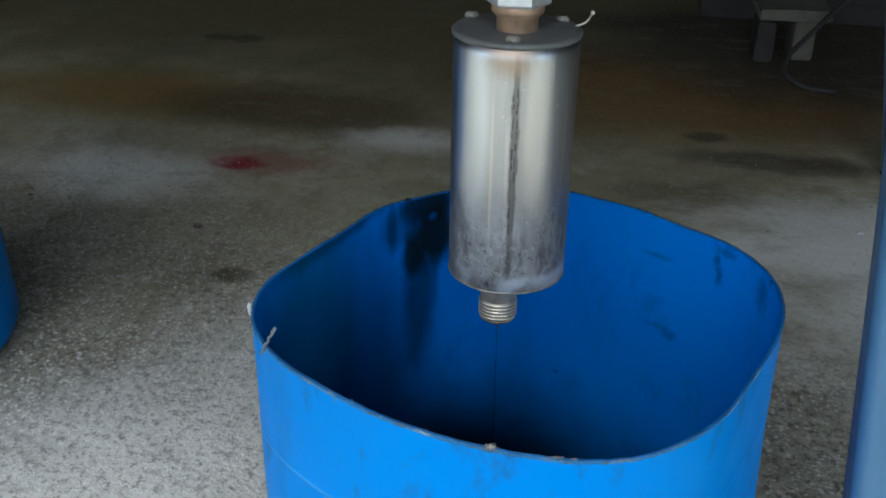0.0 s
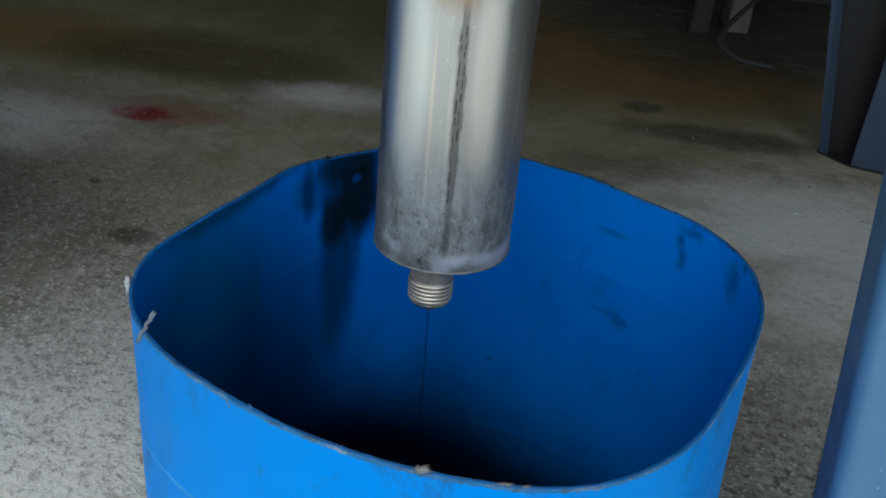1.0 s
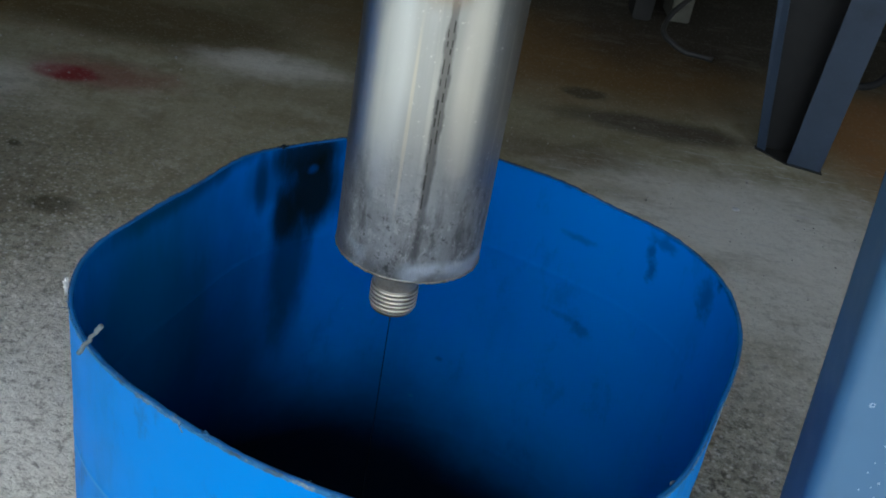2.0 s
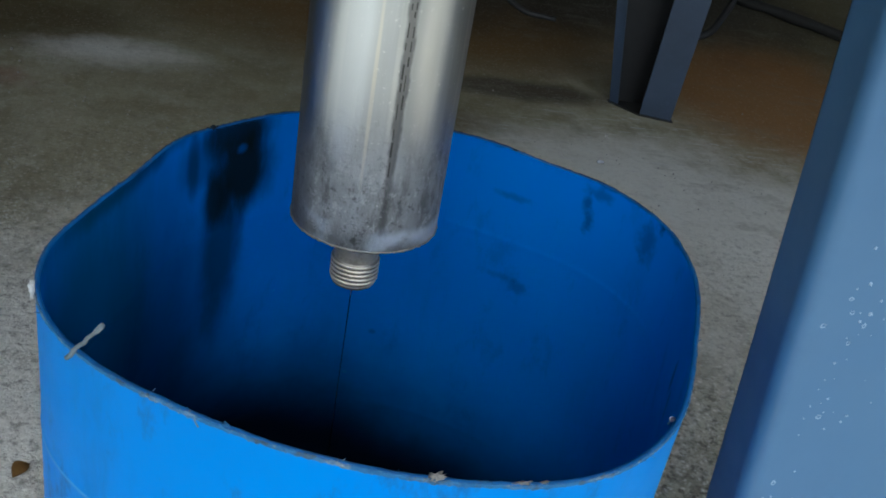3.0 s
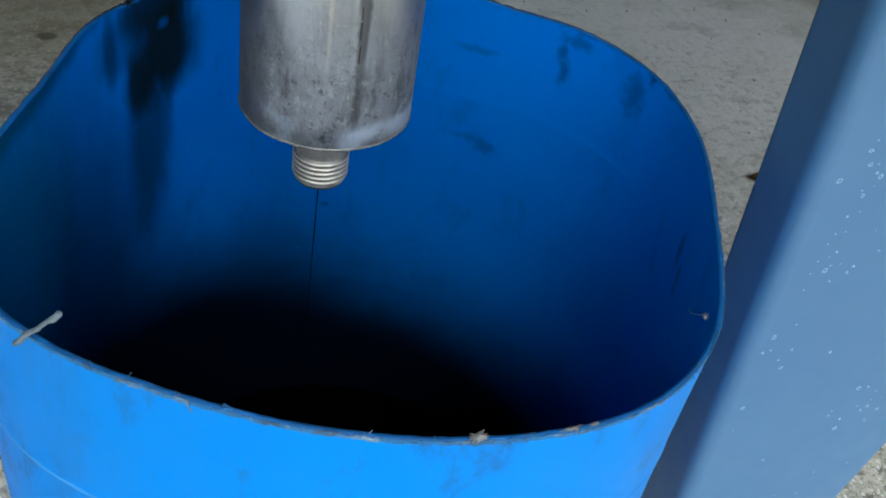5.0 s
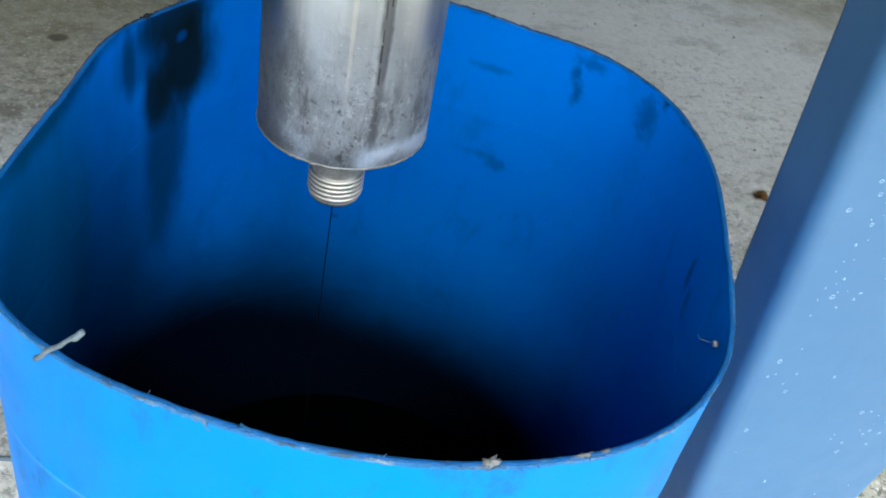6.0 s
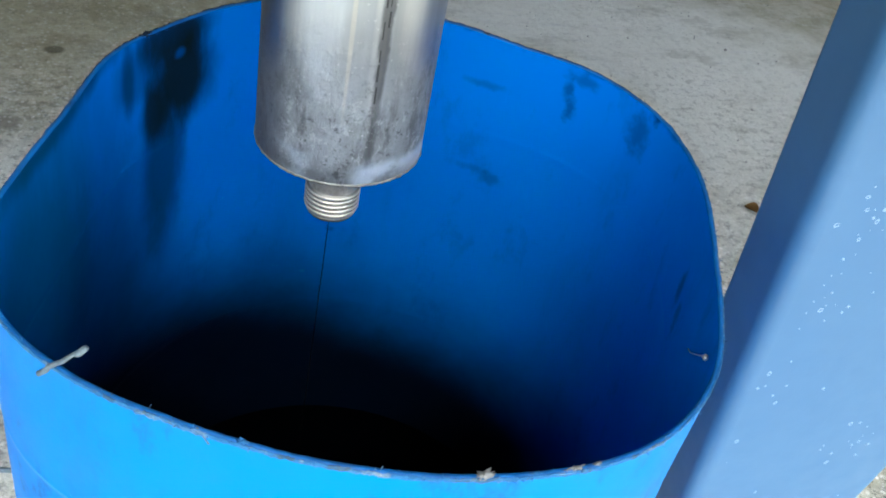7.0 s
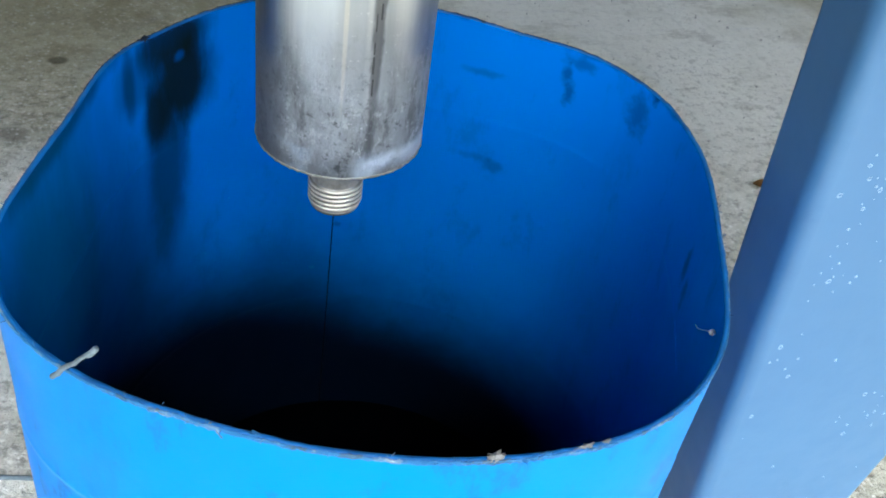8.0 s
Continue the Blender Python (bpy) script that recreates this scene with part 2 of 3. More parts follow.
def steel():
    k = Mat("dull_steel", (0.50, 0.52, 0.53), 0.3, 1.0)
    k.tint(k.step(k.noise(22, 4, 0.6, (1, 1, 0.04)), 0.38, 0.62, 0, 0.85), (0.36, 0.37, 0.37))
    k.tint(k.step(k.noise(60, 3, 0.6, (1, 1, 0.03)), 0.55, 0.7, 0, 0.5), (0.76, 0.75, 0.71))
    low = k.math("ADD", k.vec("DOT_PRODUCT", k.pos, (0, 0, 1)), k.math("MULTIPLY", k.noise(26, 6, 0.7, (1, 1, 0.8)), 0.10))
    dirt = k.step(low, 0.09, 0.18, 1.0, 0.0)
    spots = k.step(k.noise(55, 7, 0.75, (1, 1, 0.55)), 0.34, 0.66, 0.2, 1.0)
    k.tint(k.math("MULTIPLY", dirt, spots), (0.32, 0.33, 0.32))
    k.tint(k.math("MULTIPLY", dirt, k.step(k.noise(30, 6, 0.7, (1, 1, 0.3)), 0.5, 0.62, 0, 0.85)), (0.17, 0.175, 0.172))
    k.tint(k.math("MULTIPLY", k.step(k.noise(240, 3, 0.7), 0.63, 0.72), 0.6), (0.8, 0.8, 0.78))
    k.tint(k.math("MULTIPLY", dirt, k.step(k.noise(95, 6, 0.8, (1, 1, 0.7)), 0.54, 0.64, 0, 0.8)), (0.58, 0.59, 0.58))
    k.tint(k.math("MULTIPLY", dirt, k.step(k.noise(130, 5, 0.8), 0.55, 0.65, 0, 0.8)), (0.13, 0.135, 0.13))
    foot = k.math("ADD", k.vec("DOT_PRODUCT", k.pos, (0, 0, 1)), k.math("MULTIPLY", k.noise(14, 3), 0.03))
    smear = k.math("MULTIPLY", k.step(foot, 0.032, 0.044, 0.85, 0.0), k.step(k.noise(15, 4, 0.6), 0.44, 0.60))
    k.tint(smear, (0.50, 0.56, 0.62))
    k.put(k.b.inputs["Metallic"], k.math("SUBTRACT", 1.0, k.math("MULTIPLY", smear, 0.8)))
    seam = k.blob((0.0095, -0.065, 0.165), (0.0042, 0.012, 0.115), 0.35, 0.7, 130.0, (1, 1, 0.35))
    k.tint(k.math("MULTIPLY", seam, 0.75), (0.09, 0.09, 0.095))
    # dark edge, pale bands and thin gold line: reflections painted into the steel
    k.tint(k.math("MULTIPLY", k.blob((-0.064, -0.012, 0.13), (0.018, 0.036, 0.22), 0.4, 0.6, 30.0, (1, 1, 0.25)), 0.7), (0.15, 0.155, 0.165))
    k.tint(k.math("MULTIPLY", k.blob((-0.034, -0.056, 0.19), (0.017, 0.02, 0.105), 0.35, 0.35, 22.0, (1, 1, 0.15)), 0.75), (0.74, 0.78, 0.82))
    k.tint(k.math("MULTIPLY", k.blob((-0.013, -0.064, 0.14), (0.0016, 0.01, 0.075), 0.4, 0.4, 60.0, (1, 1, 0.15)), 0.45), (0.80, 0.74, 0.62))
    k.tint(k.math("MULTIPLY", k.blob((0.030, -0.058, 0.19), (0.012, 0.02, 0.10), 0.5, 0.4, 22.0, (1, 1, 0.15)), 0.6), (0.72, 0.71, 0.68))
    top = k.step(k.vec("DOT_PRODUCT", k.pos, (0, 0, 1)), 0.262, 0.268)
    k.tint(k.math("MULTIPLY", top, 0.8), (0.2, 0.2, 0.19))
    rust = k.blob((0.003, -0.07, 0.262), (0.022, 0.03, 0.02), 0.6, 0.6, 50.0)
    k.tint(k.math("MULTIPLY", rust, 0.7), (0.36, 0.27, 0.19))
    k.rough(k.math("ADD", k.math("MULTIPLY", dirt, 0.6), k.math("MULTIPLY", k.noise(60, 4, 0.6, (1, 1, 0.2)), 0.5)), 0.32, 0.68)
    k.bump(k.noise(26, 4, 0.6, (1, 1, 0.03)), 0.35, 0.003).bump(k.noise(90, 5, 0.6, (1, 1, 0.05)), 0.25, 0.001).bump(k.math("MULTIPLY", dirt, k.noise(110, 6, 0.8)), 0.8, 0.002)
    return k.m


def plain(name, color, rough=0.6, metal=0.0, dark=0.5, scale=30.0, bump=0.2):
    k = Mat(name, color, rough, metal)
    k.tint(k.step(k.noise(scale, 6, 0.65), 0.4, 0.75, 0, 0.7), tuple(c * dark for c in color))
    k.tint(k.step(k.noise(scale * 4, 4, 0.6), 0.55, 0.75, 0, 0.4), tuple(min(1, c * 1.4) for c in color))
    k.bump(k.noise(scale * 5, 4), bump, 0.001)
    return k.m


def leg_paint():
    k = Mat("blue_grey_paint", (0.068, 0.16, 0.29), 0.42)
    k.tint(k.step(k.noise(3.0, 5, 0.6), 0.4, 0.7, 0, 0.5), (0.085, 0.185, 0.315))
    k.tint(k.step(k.noise(14.0, 6, 0.7), 0.5, 0.8, 0, 0.35), (0.055, 0.125, 0.23))
    k.rough(k.noise(25, 5), 0.28, 0.5)
    k.bump(k.noise(90, 3), 0.08, 0.001)
    return k.m


# the legs' blue-grey, darkened to carry the far leg's shade in its colour
SHADE_PAINT = plain("shaded_leg_paint", (0.035, 0.055, 0.09), 0.5, 0, 0.6, 12)
CONCRETE = concrete()
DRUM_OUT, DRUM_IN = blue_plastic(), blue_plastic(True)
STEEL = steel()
PAINT = leg_paint()
def frayed():
    k = Mat("frayed_plastic_edge", (0.02, 0.13, 0.31), 0.85)
    k.tint(k.step(k.noise(28, 6, 0.75), 0.48, 0.64, 0, 0.75), (0.20, 0.26, 0.30))
    k.tint(k.step(k.noise(75, 5, 0.7), 0.5, 0.64, 0, 0.7), (0.05, 0.07, 0.08))
    k.tint(k.step(k.noise(160, 4, 0.7), 0.62, 0.72, 0, 0.6), (0.36, 0.39, 0.40))
    # near-black along the far stretch of the edge
    k.tint(k.math("MULTIPLY", k.blob((0.03, 0.25, 0.72), (0.42, 0.24, 1), 0.25, 0.35, 14.0), 0.93), (0.008, 0.012, 0.016))
    k.bump(k.noise(300, 4, 0.7), 0.9, 0.002)
    return k.m


CUT = frayed()
BEVEL = plain("grimy_blue_edge", (0.006, 0.12, 0.38), 0.6, 0, 0.3, 35, 0.5)


def threaded_brass():
    k = Mat("worn_brass", (0.56, 0.52, 0.43), 0.36, 0.6)
    k.tint(k.step(k.noise(70, 6, 0.75), 0.45, 0.68, 0, 0.6), (0.26, 0.23, 0.17))
    k.tint(k.step(k.noise(150, 4, 0.7), 0.58, 0.7, 0, 0.6), (0.70, 0.66, 0.55))
    z = k.vec("DOT_PRODUCT", k.pos, (0, 0, 1))
    wave = k.math("COSINE", k.math("MULTIPLY", k.math("ADD", z, 0.0295), 2 * math.pi / 0.0042))
    cut = k.math("MULTIPLY", k.step(z, -0.0285, -0.027, 1.0, 0.0), k.step(z, -0.0505, -0.0495))
    # shade in the valleys and glints on the crests, painted in as stripes
    k.tint(k.math("MULTIPLY", cut, k.step(wave, -0.7, 0.1, 0.9, 0.0)), (0.07, 0.05, 0.03))
    k.tint(k.math("MULTIPLY", cut, k.step(wave, 0.3, 0.8, 0.0, 0.85)), (0.86, 0.79, 0.62))
    k.tint(k.step(z, -0.0518, -0.0500, 0.92, 0.0), (0.08, 0.035, 0.02))
    k.rough(k.noise(90, 5), 0.25, 0.6)
    return k.m


BRASS = threaded_brass()
RUST = plain("rusty_steel", (0.42, 0.29, 0.19), 0.6, 0.6, 0.45, 60)
BEAD = plain("weld_bead", (0.36, 0.35, 0.30), 0.5, 0.8, 0.3, 200, 0.9)
GRIME = plain("grimy_lid_metal", (0.13, 0.135, 0.13), 0.6, 0.25, 0.5, 40)
ZINC = plain("zinc_fitting", (0.62, 0.64, 0.66), 0.4, 0.7, 0.7, 50)
# gloss held down so the oil blends into the shade painted above it
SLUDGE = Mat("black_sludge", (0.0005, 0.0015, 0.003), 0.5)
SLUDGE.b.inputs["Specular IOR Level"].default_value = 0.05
SLUDGE = SLUDGE.m
OIL = Mat("dark_oil", (0.006, 0.006, 0.005), 0.08).m
SCRAP = plain("pale_plastic_sliver", (0.14, 0.18, 0.205), 0.9, 0, 0.4, 220)
TAG = plain("white_torn_plastic", (0.55, 0.57, 0.58), 0.8, 0, 0.6, 200)
BURR = plain("dirty_burr", (0.23, 0.225, 0.21), 0.9, 0, 0.35, 200, 0.8)
WALL = plain("grey_render_wall", (0.22, 0.21, 0.19), 0.9, 0, 0.6, 2.0)
DROP = plain("white_paint_drop", (0.27, 0.38, 0.53), 0.4, 0, 0.8, 200)
SOOT = plain("black_dashes", (0.05, 0.05, 0.048), 0.7, 0, 0.6, 200)
IRON = plain("dark_iron", (0.035, 0.034, 0.03), 0.65, 0.3, 0.5, 20)
# near-black for the rubber hose, and for shade painted inside the open leg
PITCH = plain("near_black_hose_and_shade", (0.010, 0.010, 0.010), 0.7, 0, 0.5, 20)
TUBE = plain("grey_steel_tube", (0.065, 0.065, 0.06), 0.5, 0.5, 0.6, 60)
BLOCK = plain("pale_concrete_block", (0.13, 0.125, 0.095), 0.9, 0, 0.6, 25, 0.6)
LEAF = plain("dry_brown_leaf", (0.20, 0.11, 0.03), 0.8, 0, 0.5, 90)
TAN = plain("bleached_tan_leaf", (0.42, 0.34, 0.22), 0.85, 0, 0.4, 120)
GRIT = plain("concrete_grit", (0.34, 0.33, 0.30), 0.9, 0, 0.5, 40)
ROOF = plain("dark_roof_sheet", (0.10, 0.095, 0.09), 0.8, 0, 0.6, 2.0)


# ---- building blocks ----
def part(name, bm, material, parent=None, label="", smooth=True):
    """Link a bmesh as one mesh object, under a thing or on its own."""
    me = bpy.data.meshes.new(name)
    bmesh.ops.recalc_face_normals(bm, faces=bm.faces)
    bm.to_mesh(me)
    bm.free()
    me.materials.append(material)
    if smooth:
        me.polygons.foreach_set("use_smooth", [True] * len(me.polygons))
    ob = new(name, me)
    if parent:
        ob.parent = parent
    if label:
        ob["label"] = label
    return ob


def thing(name, label, category, at=(0, 0, 0), group=""):
    ob = new(name)
    ob.location = at
    ob.empty_display_size = 0.05
    return tagged(ob, label, category, group)


def box(bm, lo, hi, bevel=0.0):
    """A box between two corners, its edges rounded."""
    made = bmesh.ops.create_cube(bm, size=1.0)["verts"]
    for v in made:
        v.co = Vector([lo[i] + (v.co[i] + 0.5) * (hi[i] - lo[i]) for i in range(3)])
    if bevel:
        edges = list({e for v in made for e in v.link_edges})
        bmesh.ops.bevel(bm, geom=edges, offset=bevel, segments=2, affect="EDGES")
    return bm


def lathe(bm, profile, n=64, at=(0, 0), shape=None):
    """Turn a profile of (radius, z) round the upright axis; shape(angle, r, z) may bend it."""
    rings = []
    for r, z in profile:
        ring = []
        for i in range(n):
            a = 2 * math.pi * i / n
            rr, zz = shape(a, r, z) if shape else (r, z)
            ring.append(bm.verts.new((at[0] + rr * math.cos(a), at[1] + rr * math.sin(a), zz)))
        rings.append(ring)
    for lower, upper in zip(rings, rings[1:]):
        for i in range(n):
            bm.faces.new((lower[i], lower[(i + 1) % n], upper[(i + 1) % n], upper[i]))
    return rings


def cap(bm, ring):
    bm.faces.new(ring)


def tube(bm, points, radius, n=10):
    """A round bar along a line of points."""
    points = [Vector(p) for p in points]
    rings = []
    for i, p in enumerate(points):
        way = (points[min(i + 1, len(points) - 1)] - points[max(i - 1, 0)]).normalized()
        side = way.cross(Vector((0, 0, 1)))
        side = side.normalized() if side.length > 1e-3 else Vector((1, 0, 0))
        up = side.cross(way)
        r = radius(i / (len(points) - 1)) if callable(radius) else radius
        rings.append([bm.verts.new(p + r * (math.cos(2 * math.pi * j / n) * side + math.sin(2 * math.pi * j / n) * up)) for j in range(n)])
    for a, b in zip(rings, rings[1:]):
        for j in range(n):
            bm.faces.new((a[j], a[(j + 1) % n], b[(j + 1) % n], b[j]))
    bm.faces.new(rings[0])
    bm.faces.new(rings[-1])
    return bm


def bent(corners, radius=0.05, steps=6):
    """A line of points with its corners rounded."""
    corners = [Vector(c) for c in corners]
    out = [corners[0]]
    for a, b, c in zip(corners, corners[1:], corners[2:]):
        p, q = b + (a - b).normalized() * radius, b + (c - b).normalized() * radius
        for s in range(steps + 1):
            u = s / steps
            out.append((1 - u) ** 2 * p + 2 * u * (1 - u) * b + u * u * q)
    return out + [corners[-1]]


# ---- the shed ----
bm = bmesh.new()
bmesh.ops.create_grid(bm, x_segments=2, y_segments=2, size=60)
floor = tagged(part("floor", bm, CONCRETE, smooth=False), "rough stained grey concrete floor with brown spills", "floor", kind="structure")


def slab(name, lo, hi, material, label, category):
    return tagged(part(name, box(bmesh.new(), lo, hi), material, smooth=False), label, category, kind="structure")


# walls and roof are out of view; the roof's front edge shapes the daylight
slab("wall_north", (-7, 8.0, 0), (6, 8.2, 3.2), WALL, "dim grey rendered back wall", "wall")
slab("wall_west", (-7.2, -2.0, 0), (-7, 8.2, 3.2), WALL, "dim grey rendered side wall", "wall")
slab("wall_east", (6, -2.0, 0), (6.2, 8.2, 3.2), WALL, "dim grey rendered side wall", "wall")
slab("ceiling", (-7.2, -2.0, 3.2), (6.2, 8.2, 3.35), ROOF, "dark sheet roof over the shed", "ceiling")


# ---- the cut drum ----
DRUM_X, DRUM_Y, RIM = 0.0335, -0.0628, 0.7257
# how the wall has been squeezed out of round, by harmonic: cosine and sine in metres
SQUEEZE = ((2, -0.0043, 0.0110), (3, -0.0005, -0.0029), (4, -0.0012, 0.0115), (5, 0.0010, 0.0013), (6, -0.0020, 0.0020), (7, 0.0008, -0.0017))


def drum_shape(lift):
    """The drum is round below and squeezed to a soft square at its cut rim, which runs a little askew."""

    def shape(a, r, z):
        s = min(1.0, max(0.0, (z - 0.1) / 0.5))
        s = s * s * (3 - 2 * s)
        rr = r + s * sum(c * math.cos(k * a) + w * math.sin(k * a) for k, c, w in SQUEEZE)
        if z > RIM - 0.02:
            z = z - 0.0104 * math.cos(a) - 0.0114 * math.sin(a) + lift * noise.noise((3 * math.cos(a), 3 * math.sin(a), 3.1)) * 0.004
            z += lift * noise.noise((40 * math.cos(a), 40 * math.sin(a), 7.7)) * 0.0009
        return rr, z

    return shape


def drum():
    d = thing("plastic_drum", "blue plastic drum with its top cut off, oil-stained inside", "drum")
    at = (DRUM_X, DRUM_Y)
    R, T = 0.2724, 0.0036
    steps = sorted({round(0.03 + i * 0.0195, 4) for i in range(35)} | {round(c + i * 0.003, 4) for c in (0.30, 0.60, 0.613) for i in range(-4, 5)})

    def ridge(z, at_z, high, wide):
        return high * math.exp(-(((z - at_z) / wide) ** 2))

    outer = [(R - 0.03, 0.0), (R - 0.008, 0.008)]
    outer += [(R + ridge(z, 0.36, 0.011, 0.2) + ridge(z, 0.613, 0.0006, 0.003) + ridge(z, 0.21, 0.008, 0.02), z) for z in steps] + [(R, RIM)]
    bm = bmesh.new()
    rings = lathe(bm, outer, 160, at, drum_shape(1))
    cap(bm, rings[0])
    part("wall", bm, DRUM_OUT, d, "bright blue outer wall, scuffed and smudged")
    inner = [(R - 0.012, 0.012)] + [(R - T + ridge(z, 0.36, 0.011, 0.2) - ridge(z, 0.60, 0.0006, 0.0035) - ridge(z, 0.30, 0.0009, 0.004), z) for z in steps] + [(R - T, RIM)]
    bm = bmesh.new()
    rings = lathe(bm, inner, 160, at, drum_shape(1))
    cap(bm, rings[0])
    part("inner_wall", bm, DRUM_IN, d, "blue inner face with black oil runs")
    bm = bmesh.new()
    lathe(bm, [(R - T, RIM - 0.0015), (R - T + 0.0004, RIM + 0.0008), (R - 0.0006, RIM + 0.0012), (R, RIM)], 300, at, drum_shape(1))
    part("sawn_bevel", bm, BEVEL, d, "grimy blue sawn edge")

    def ragged(a, r, z):
        rr, zz = drum_shape(1)(a, r, z)
        u, v = math.cos(a), math.sin(a)
        much = 0.3 + 0.7 * max(0.0, noise.noise((5 * u, 5 * v, 1.7)) + 0.25) + 0.55 * max(0.0, -v)
        down = (RIM + 0.001 - z) / 0.004
        zz += much * (0.0015 * noise.noise((150 * u, 150 * v, 9.1 + 60 * down)) - 0.0014 * down)
        return rr + much * 0.0008 * noise.noise((170 * u, 170 * v, 2.2 + 40 * down)), zz

    bm = bmesh.new()
    lathe(bm, [(R - 0.0008, RIM + 0.0004), (R - 0.0001, RIM + 0.0012), (R + 0.0006, RIM + 0.0008), (R + 0.0007, RIM - 0.0005), (R + 0.0004, RIM - 0.0013), (R - 0.0004, RIM - 0.0019)], 1100, at, ragged)
    rng = random.Random(21)
    for _ in range(260):
        # single torn fibres standing off the edge, most of them on the sunny stretch
        a = radians(rng.gauss(-105, 50))
        rr, zz = drum_shape(1)(a, R + rng.uniform(-0.001, 0.0008), RIM)
        foot = Vector((at[0] + rr * math.cos(a), at[1] + rr * math.sin(a), zz))
        tip = foot + Vector((rng.gauss(0, 0.0016), rng.gauss(0, 0.0016), rng.gauss(0.0006, 0.0016)))
        tube(bm, [foot, foot.lerp(tip, 0.6) + Vector((0, 0, 0.0003)), tip], 0.00028, 4)
    part("frayed_fringe", bm, CUT, d, "frayed grey fringe left by the saw")

    def rim_at(deg, out=0.0):
        a = radians(deg)
        r, z = drum_shape(1)(a, R - T / 2, RIM)
        return Vector((at[0] + (r + out) * math.cos(a), at[1] + (r + out) * math.sin(a), z))

    def crumb(deg, size, name, material, out=0.0, label=""):
        """A torn burr left on the edge by the saw."""
        bm = bmesh.new()
        bmesh.ops.create_icosphere(bm, subdivisions=3, radius=1.0)
        c = rim_at(deg, out)
        a = radians(deg)
        for v in bm.verts:
            n = v.co * (1 + 1.3 * noise.noise(v.co * 3.3 + Vector((deg, 0, 0))))
            along, across, up = n.x * size[0], n.y * size[1], n.z * size[2]
            v.co = c + Vector((-math.sin(a) * along + math.cos(a) * across, math.cos(a) * along + math.sin(a) * across, up + size[2] * 0.5))
        part(name, bm, material, d, label)

    crumb(-90.5, (0.0045, 0.0022, 0.0034), "burr", BURR)
    crumb(-84, (0.004, 0.0014, 0.0010), "burr", CUT)
    crumb(-79, (0.006, 0.0014, 0.0011), "burr", BURR)
    crumb(-75.5, (0.003, 0.0014, 0.0012), "burr", BURR)
    crumb(-119, (0.0035, 0.0015, 0.0014), "burr", CUT)
    crumb(133, (0.005, 0.002, 0.002), "burr", CUT)
    crumb(60, (0.003, 0.0016, 0.0012), "burr", CUT)
    crumb(-158, (0.0020, 0.0018, 0.006), "torn_tag", TAG, 0.004, "white torn tag of plastic")
    bm = bmesh.new()
    a, b = Vector((-0.204, -0.244, 0.741)), Vector((-0.176, -0.272, 0.792))
    line = [a.lerp(b, i / 8) + 0.0022 * Vector((noise.noise((i * 0.9, 0, 0)), noise.noise((0, i * 0.9, 0)), noise.noise((0, 0, i * 0.9)))) for i in range(9)]
    tube(bm, line, lambda u: 0.0018 - 0.0007 * u + 0.0007 * (u > 0.85), 7)
    part("sliver", bm, SCRAP, d, "pale curled sliver of cut plastic")
    bm = bmesh.new()
    tube(bm, [(0.2475, -0.190, 0.664), (0.2430, -0.199, 0.670), (0.2360, -0.212, 0.684), (0.2290, -0.226, 0.699), (0.2245, -0.235, 0.709), (0.2215, -0.2385, 0.712), (0.219, -0.2405, 0.714)], lambda u: 0.0005 + 0.0018 * (0.62 < u < 0.95), 6)
    part("sliver", bm, TAG, d, "white shaving hanging inside the rim")
    bm = bmesh.new()
    tube(bm, [(-0.122, -0.2890, 0.743), (-0.119, -0.2918, 0.740), (-0.1155, -0.2938, 0.734)], 0.0009, 6)
    part("sliver", bm, SCRAP, d, "small pale shaving on the outer wall")
    bm = bmesh.new()
    bmesh.ops.create_icosphere(bm, subdivisions=2, radius=1.0)
    for v in bm.verts:
        v.co = Vector((-0.1352, -0.2868, 0.600)) + Vector((v.co.x * 0.0032, v.co.y * 0.0025, v.co.z * 0.008 * (1 + 0.3 * v.co.x))) * (1 + 0.012 * noise.noise(v.co * 2.3))
    part("paint_dab", bm, DROP, d, "white dab on the outer wall")
    return d


drum()


